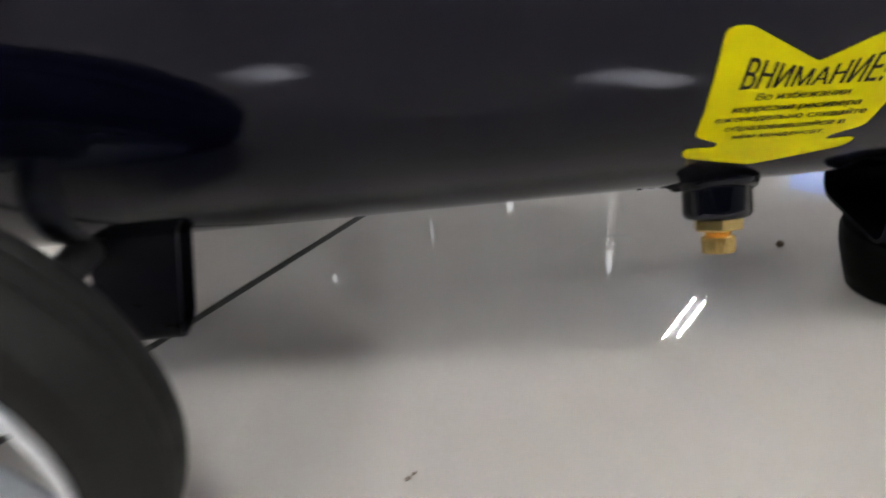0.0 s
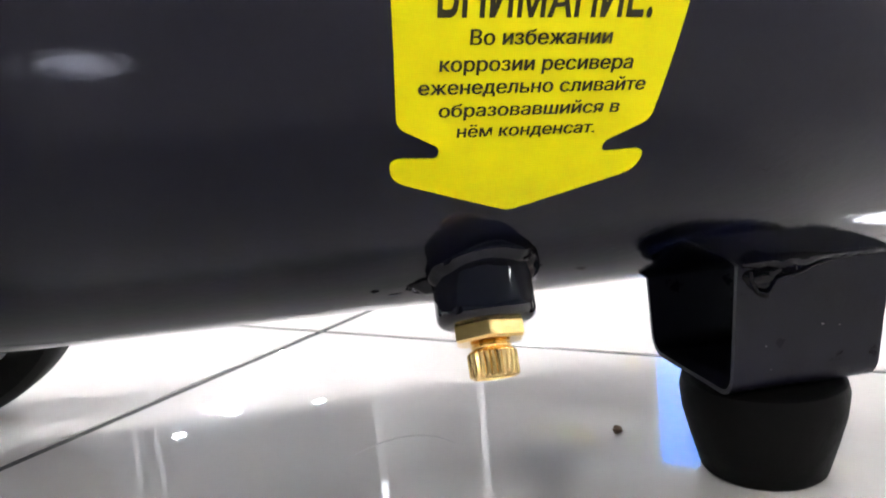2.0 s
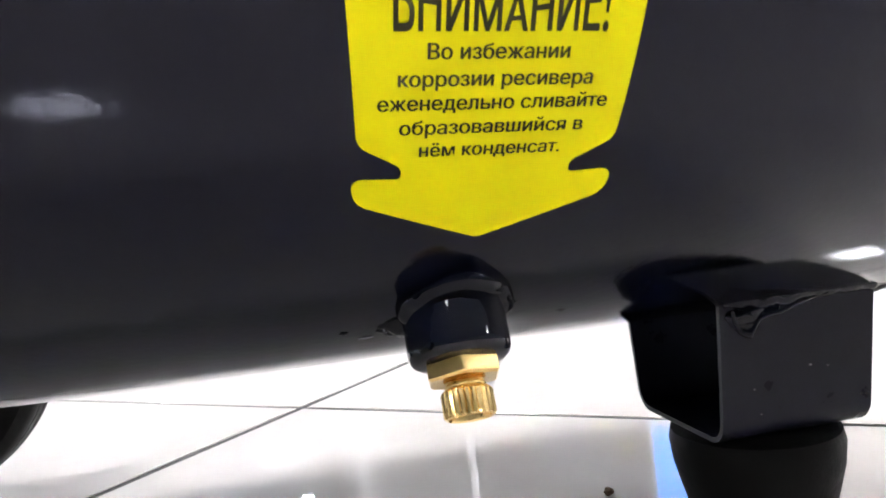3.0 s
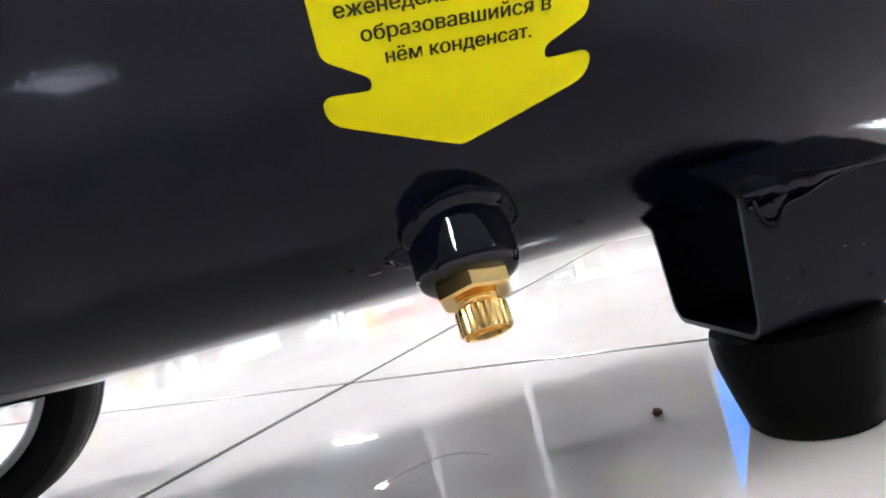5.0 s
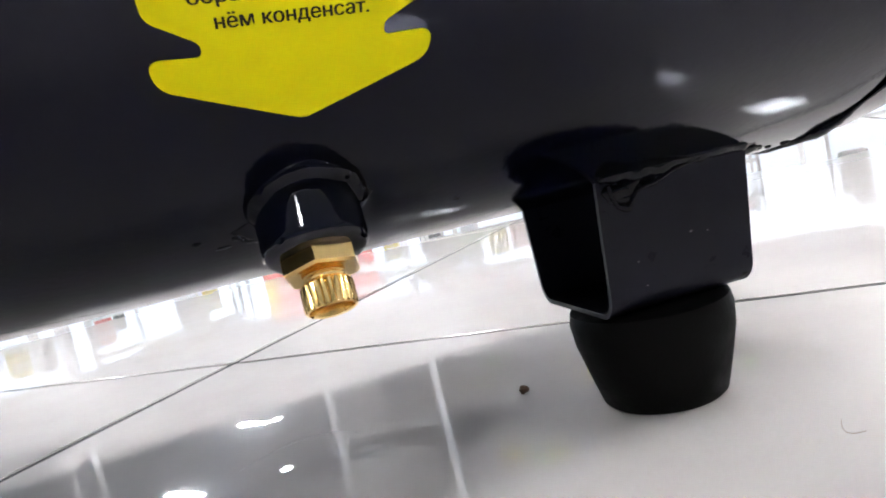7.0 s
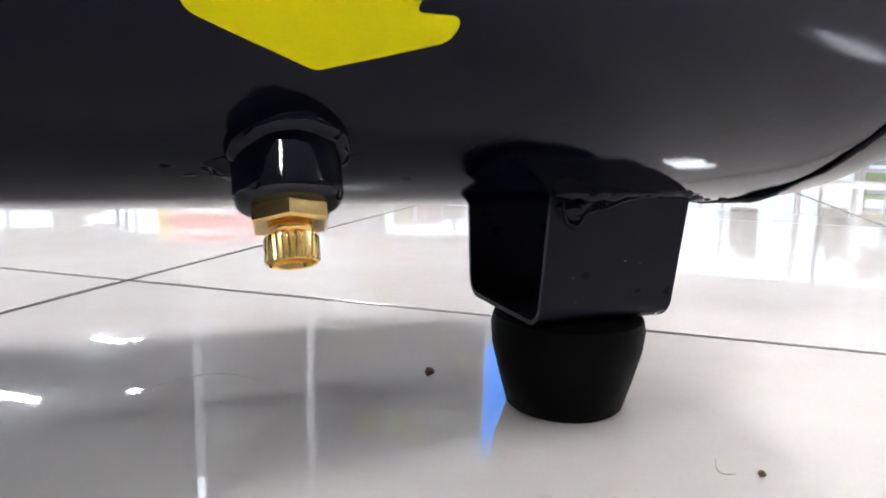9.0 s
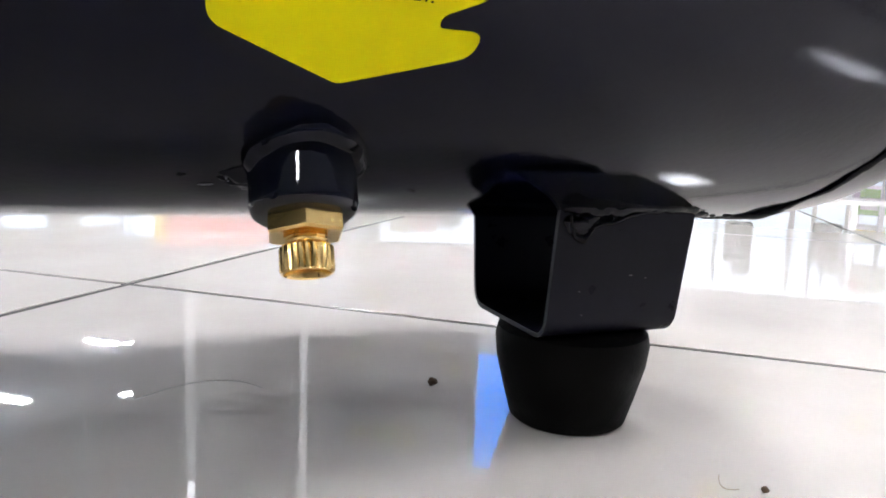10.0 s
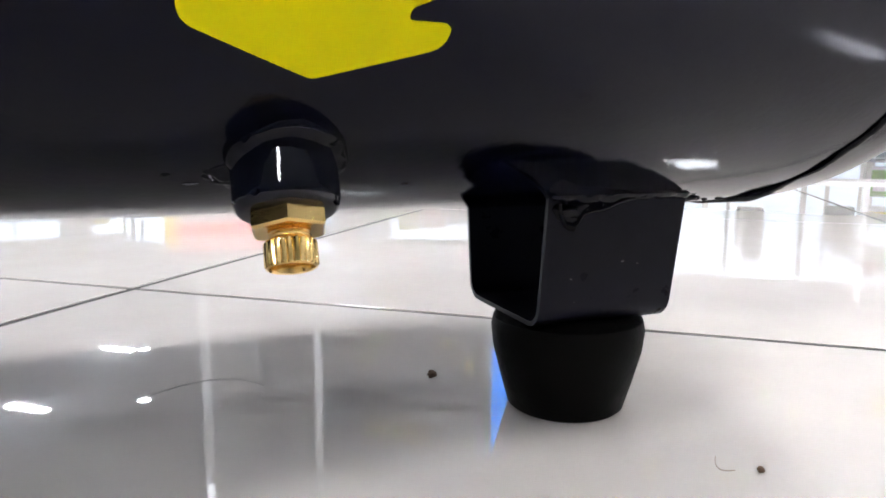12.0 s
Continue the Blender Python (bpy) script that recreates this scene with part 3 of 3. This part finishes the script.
# weld runs and spatter frozen on the shell and the bracket


def blob(p, r, parent, seed, squash=(1, 1, 1)):
    rnd = random.Random(seed)
    bm = bmesh.new()
    bmesh.ops.create_icosphere(bm, subdivisions=3, radius=r)
    off = rnd.uniform(0, 50)
    for v in bm.verts:
        v.co *= 1 + 0.35 * noise.noise(v.co / r * 1.3 + Vector((off, 0, 0)))
        v.co = Vector((v.co.x * squash[0], v.co.y * squash[1], v.co.z * squash[2]))
    move(bm, Matrix.Translation(p))
    part("weld_spatter", bm, M_WELD, parent, "", 60)


rnd = random.Random(11)
for u, v, r in ((-0.0118, 0.0650, 0.0042), (-0.0115, 0.0605, 0.0036), (-0.0150, 0.0655, 0.0022), (-0.0165, 0.0625, 0.0015), (-0.0260, 0.0640, 0.0010), (0.0140, 0.0700, 0.0022)):
    blob(on_tank(u, v, -r * 0.45), r, sock, int(u * 1e5), (1.25, 0.9, 0.9))
for u, v, r in ((0.1475, 0.0330, 0.0026), (0.1515, 0.0315, 0.0020), (0.1593, 0.0278, 0.0010), (0.1665, 0.0277, 0.0014)):
    blob(on_tank(u, v, -r * 0.3), r, foot, int(u * 1e5), (1.6, 0.8, 0.8))

for x, z, r in ((0.0950, 0.0740, 0.0040), (0.0960, 0.0720, 0.0030), (0.1000, 0.0762, 0.0038), (0.1055, 0.0772, 0.0032), (0.1110, 0.0785, 0.0026)):
    blob((x, BY0 + 0.0004, z), r, foot, int(x * 1e5), (1.2, 0.5, 0.9))
# pale scrapes beside the socket, with the panel light's glint put into the grey
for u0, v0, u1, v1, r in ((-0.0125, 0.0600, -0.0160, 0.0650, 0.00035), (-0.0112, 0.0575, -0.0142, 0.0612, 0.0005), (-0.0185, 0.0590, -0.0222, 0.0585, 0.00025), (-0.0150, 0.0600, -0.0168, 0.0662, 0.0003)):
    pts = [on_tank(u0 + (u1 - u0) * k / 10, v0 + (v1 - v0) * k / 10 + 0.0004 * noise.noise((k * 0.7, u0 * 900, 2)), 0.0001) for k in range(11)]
    part("scrape", bead(pts, [r * (0.25 + math.sin(math.pi * k / 10)) for k in range(11)], 6, 0.4), M_CHIP_GLINT, sock, "thin pale scrape with a glint put into its grey", 60)
# moulding nib at the base of the rubber foot, built as a lump
blob((0.1220, 0.0492, 0.0018), 0.0016, foot, 77, (1.2, 0.8, 0.8))
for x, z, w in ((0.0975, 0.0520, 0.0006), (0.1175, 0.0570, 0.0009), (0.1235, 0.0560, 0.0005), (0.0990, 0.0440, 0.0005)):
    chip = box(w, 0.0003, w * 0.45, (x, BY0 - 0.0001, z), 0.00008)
    part("paint_chip", chip, M_CHIP_GLINT, foot, "tiny chip of bare metal")

# axle bracket and wheels
WX, WR = -0.2590, 0.080
axb = part("axle_bracket", u_bracket(WX - 0.006, WX + 0.029, 0.030, 0.050, 0.026, tank_z, 0.006, 0.011), M_BLACK, comp, "black steel axle bracket", 30)
ax = lathe([(0, -0.105), (0.0075, -0.105), (0.0075, 0.265), (0, 0.265)], 24)
move(ax, Matrix.Translation((WX + 0.0023, 0, WR)) @ Matrix.Rotation(radians(-1.6), 4, "Z") @ Matrix.Rotation(radians(-90), 4, "X"))
part("axle", ax, M_STEEL, axb, "plain steel axle", 40)


def wheel(yc, side, xc):
    """A wheel round the y axis. side: -1 for the face turned to -y."""
    m = Matrix.Translation((xc, yc, WR)) @ Matrix.Rotation(radians(90), 4, "X")
    if side > 0:
        m = m @ Matrix.Rotation(math.pi, 4, "X")
    ty = lathe([(0.0600, 0.018), (0.0640, 0.0195), (0.0700, 0.0195), (0.0750, 0.0175), (0.0785, 0.013), (0.0800, 0.0085), (0.0800, 0.0045), (0.0792, 0.004), (0.0800, 0.0035), (0.0800, -0.0035), (0.0792, -0.004), (0.0800, -0.0045),
                (0.0800, -0.0085), (0.0785, -0.013), (0.0750, -0.0175), (0.0700, -0.0195), (0.0640, -0.0195), (0.0600, -0.018), (0.0600, 0.018)], 96)
    w = part("wheel", move(ty, m), M_TYRE, comp, "wheel with a black rubber tyre and pale rim", 30)
    rim = lathe([(0.0605, 0.0205), (0.0575, 0.021), (0.0555, 0.018), (0.0548, 0.004), (0.0548, -0.004), (0.0555, -0.018), (0.0575, -0.021), (0.0605, -0.0205), (0.0605, 0.0205)], 72)
    part("rim", move(rim, m), M_RIM, w, "pale grey rim", 35)
    part("hub", move(lathe([(0.0078, 0.022), (0.017, 0.022), (0.019, 0.018), (0.019, -0.018), (0.017, -0.022), (0.0078, -0.022), (0.0078, 0.022)], 40), m), M_RIM, w, "pale grey hub", 35)
    for k in range(5):
        sp = box(0.040, 0.016, 0.012, (0.0365, 0, 0.0), 0.003)
        part("spoke", move(sp, m @ Matrix.Rotation(2 * math.pi * k / 5 + 0.35, 4, "Z")), M_RIM, w)
    return w


wheel(-0.081, -1, WX - 0.002)
wheel(0.2406, 1, WX + 0.009)

# warning sticker wrapped on the tank
SC, SV, STURN = 0.0044, 0.1250, radians(-3.0)


def sticker_uv(s, w):
    return SC + s * math.cos(STURN) - w * math.sin(STURN), SV + s * math.sin(STURN) + w * math.cos(STURN)


def rounded(points, radii, n=6):
    """A closed outline with its corners rounded."""
    out = []
    N = len(points)
    for k in range(N):
        p, a, c = Vector(points[k]), Vector(points[k - 1]), Vector(points[(k + 1) % N])
        r = radii[k]
        if r <= 0:
            out.append(p)
            continue
        d1, d2 = (a - p), (c - p)
        t = min(r, d1.length * 0.48, d2.length * 0.48)
        p1, p2 = p + d1.normalized() * t, p + d2.normalized() * t
        for i in range(n + 1):
            q = i / n
            out.append(p1 * (1 - q) ** 2 + p * 2 * q * (1 - q) + p2 * q * q)
    return out


half = [(0, -0.0258), (0.0257, -0.0152), (0.0266, -0.0092), (0.0168, -0.0097), (0.0168, -0.0070), (0.0252, -0.0022), (0.0275, 0.0390), (0.0215, 0.0398)]
rad = [0.0015, 0.0035, 0.0035, 0.0014, 0.0014, 0.002, 0.003, 0.003]
outline = half + [(0, 0.0268)] + [(-x, y) for x, y in half[:0:-1]]
radii = rad + [0.001] + rad[:0:-1]
loop = rounded([(x, y, 0) for x, y in outline], radii)
bm = bmesh.new()
vs = [bm.verts.new(p) for p in loop]
bm.faces.new(vs)
for k in range(-26, 42):
    geom = bm.verts[:] + bm.edges[:] + bm.faces[:]
    bmesh.ops.bisect_plane(bm, geom=geom, dist=1e-7, plane_co=(0, k * 0.001 + 0.0003, 0), plane_no=(0, 1, 0))
bmesh.ops.triangulate(bm, faces=bm.faces[:])
ext = bmesh.ops.extrude_face_region(bm, geom=bm.faces[:])
lifted = {v for v in ext["geom"] if isinstance(v, bmesh.types.BMVert)}
for v in bm.verts:
    u, w = sticker_uv(v.co.x, v.co.y)
    v.co = on_tank(u, w, 0.00022 if v in lifted else -0.0001)
bmesh.ops.recalc_face_normals(bm, faces=bm.faces)
sticker = part("warning_sticker", bm, M_YELLOW, comp, "yellow arrow-shaped warning sticker with black print", 40)


def type_mesh(text):
    cu = bpy.data.curves.new("words", "FONT")
    cu.body = text
    cu.resolution_u = 4
    ob = bpy.data.objects.new("words", cu)
    scene.collection.objects.link(ob)
    bpy.context.view_layer.update()
    me = bpy.data.meshes.new_from_object(ob.evaluated_get(bpy.context.evaluated_depsgraph_get()))
    bpy.data.objects.remove(ob)
    return me


def type_bounds(text):
    me = type_mesh(text)
    xs, ys = [v.co.x for v in me.vertices], [v.co.y for v in me.vertices]
    bpy.data.meshes.remove(me)
    return Vector((min(xs), min(ys))), Vector((max(xs), max(ys)))


def pen(text):
    """How far the pen has moved after these letters."""
    return type_bounds(text + "!")[1].x - type_bounds("!")[1].x if text else 0.0


def type_set(bm, text, x):
    me = type_mesh(text)
    for v in me.vertices:
        v.co.x += x
    bm.from_mesh(me)
    bpy.data.meshes.remove(me)


def words(text, width, base, centre, height, bold, warp=None, slant=0.0):
    """Printed words on the sticker, set to a width and a height of capitals."""
    bm = bmesh.new()
    p_lo, p_hi = type_bounds("п")
    run, start = "", 0
    for k, ch in enumerate(text + "\n"):
        if ch not in "нь\n":
            run += ch
            continue
        if run:
            type_set(bm, run, pen(text[:start]))
        if ch in "нь":
            # these two letters are cut from straight strokes
            x = pen(text[:k])
            x0, x1, h, w = x + p_lo.x, x + p_hi.x, p_hi.y, 0.085
            y1 = h * 0.56 if ch == "ь" else h
            strokes = [(x0, x0 + w, 0, h), (x1 - w, x1, 0.06 if ch == "ь" else 0, y1 - (0.05 if ch == "ь" else 0)), (x0, x1 - (0.04 if ch == "ь" else 0), h * 0.56 - w, h * 0.56)]
            if ch == "ь":
                strokes.append((x0, x1 - 0.04, 0, w))
            for a, c, y0, y2 in strokes:
                bm.faces.new([bm.verts.new(q) for q in ((a, y0, 0), (c, y0, 0), (c, y2, 0), (a, y2, 0))])
        run, start = "", k + 1
    base_geom = bm.verts[:] + bm.edges[:] + bm.faces[:]
    layer = {}
    for n, (dx, dy) in enumerate(((-bold, 0), (bold, 0), (0, bold * 0.5))):
        dup = bmesh.ops.duplicate(bm, geom=base_geom)["geom"]
        for v in dup:
            if isinstance(v, bmesh.types.BMVert):
                v.co.x += dx
                v.co.y += dy
                layer[v] = n + 1
    xs = [v.co.x for v in bm.verts]
    x0, x1 = min(xs), max(xs)
    for v in bm.verts:
        s = (v.co.x - x0) / (x1 - x0) - 0.5
        h = v.co.y / 0.69
        if warp:
            h *= warp(s)
        u, w = sticker_uv(centre + s * width + slant * h * height, base + h * height)
        v.co = on_tank(u, w, 0.00032 + 0.00003 * layer.get(v, 0))
    bmesh.ops.recalc_face_normals(bm, faces=bm.faces)
    for f in bm.faces:
        c = f.calc_center_median()
        if f.normal.dot(c - Vector((c.x, AY, AZ))) < 0:
            f.normal_flip()
    return part("lettering", bm, M_INK, sticker, "black printed words")


words("ВНИМАНИЕ!", 0.0385, 0.0185, 0.0005, 0.0105, 0.022, lambda s: 0.52 + 0.48 * min(1, abs(s) * 2.1))
words("Во избежании", 0.0260, 0.0138, 0.0002, 0.0026, 0.026)
words("коррозии ресивера", 0.0362, 0.0090, 0.0002, 0.0026, 0.026)
words("еженедельно сливайте", 0.0434, 0.0046, 0.0002, 0.0026, 0.026)
words("образовавшийся в", 0.0354, -0.0001, 0.0002, 0.0026, 0.026)
words("нём конденсат.", 0.0277, -0.0047, 0.0002, 0.0026, 0.026)

# ---- dirt on the floor ----


def crumb(p, r, seed):
    rnd = random.Random(seed)
    bm = bmesh.new()
    bmesh.ops.create_icosphere(bm, subdivisions=2, radius=r)
    for v in bm.verts:
        v.co *= rnd.uniform(0.75, 1.2)
        v.co.z *= 0.8
    lo = min(v.co.z for v in bm.verts)
    move(bm, Matrix.Translation((p[0], p[1], -lo)))
    ob = part("crumb", bm, M_CRUMB)
    tagged(ob, "small brown crumb of dirt on the tile", "dirt", "crumbs on the floor")


crumb((0.0718, 0.1064), 0.0020, 1)
crumb((0.1348, -0.0070), 0.0012, 2)
crumb((-0.1252, -0.0363), 0.0009, 3)
crumb((-0.1228, -0.0340), 0.0008, 4)


def fibre(name, ctrl, radius, material, label):
    """A hair-thin line lying on the tile, through three places."""
    a, m, c = (Vector((x, y, radius * 0.8)) for x, y in ctrl)
    mid = m * 2 - (a + c) / 2
    pts = [a * (1 - q) ** 2 + mid * 2 * q * (1 - q) + c * q * q for q in (k / 24 for k in range(25))]
    ob = part(name, tube(pts, radius, 6, 0.2), material)
    tagged(ob, label, "fibre")


fibre("hair", ((0.1302, 0.0066), (0.1252, -0.0004), (0.1290, -0.0030)), 0.00012, M_FIBRE, "thin curled brown hair lying on the tile")
# the curved scratch on the tile is built as a thin raised line
fibre("thread", ((-0.0410, 0.1190), (-0.0135, 0.1340), (0.0055, 0.1200)), 0.00010, M_SCUFF, "faint grey curved scratch on the tile, built as a thin line")

# ---- floor tiles ----
TILE, GAP, WIDE = 0.60, 0.0044, 0.0064   # one way the joints are wider
bm = bmesh.new()
s, s2 = TILE / 2 - GAP / 2, TILE / 2 - WIDE / 2
corners = ((-1, -1), (1, -1), (1, 1), (-1, 1))
top = [bm.verts.new((x * (s - 0.0002), y * (s2 - 0.0002), 0)) for x, y in corners]
mid = [bm.verts.new((x * s, y * s2, -0.0002)) for x, y in corners]
low = [bm.verts.new((x * s, y * s2, -0.0006)) for x, y in corners]
bm.faces.new(top)
bm.faces.new(low[::-1])
for a, c in ((mid, top), (low, mid)):
    for k in range(4):
        bm.faces.new((a[k], a[(k + 1) % 4], c[(k + 1) % 4], c[k]))
tile_mesh = bpy.data.meshes.new("floor_tile")
bm.to_mesh(tile_mesh)
tile_mesh.materials.append(M_TILE)
ca, cb = CROSS.dot(E1), CROSS.dot(E2)
far = []
for i in range(-20, 26):
    for j in range(-20, 26):
        a, c = ca + (i + 0.5) * TILE, cb + (j + 0.5) * TILE
        if not (LO < a - s and a + s < HI and LO < c - s and c + s < HI):
            continue
        if -6 <= i <= 9 and -7 <= j <= 9:
            ob = new("floor_tile", tile_mesh)
            ob.parent = floor
            ob.matrix_parent_inverse = floor.matrix_basis.inverted()
            ob.matrix_basis = Matrix.Translation(hall(a, c)) @ Matrix.Rotation(GRID, 4, "Z")
        else:
            far.append((a, c))
bm = bmesh.new()
for a, c in far:
    q = [bm.verts.new(hall(a + dx * s, c + dy * s2, 0)) for dx, dy in ((-1, -1), (1, -1), (1, 1), (-1, 1))]
    bm.faces.new(q)
rest = part("floor_tiles_far", bm, M_TILE, floor)
rest.matrix_parent_inverse = floor.matrix_basis.inverted()
rest["kind"] = "stuff"
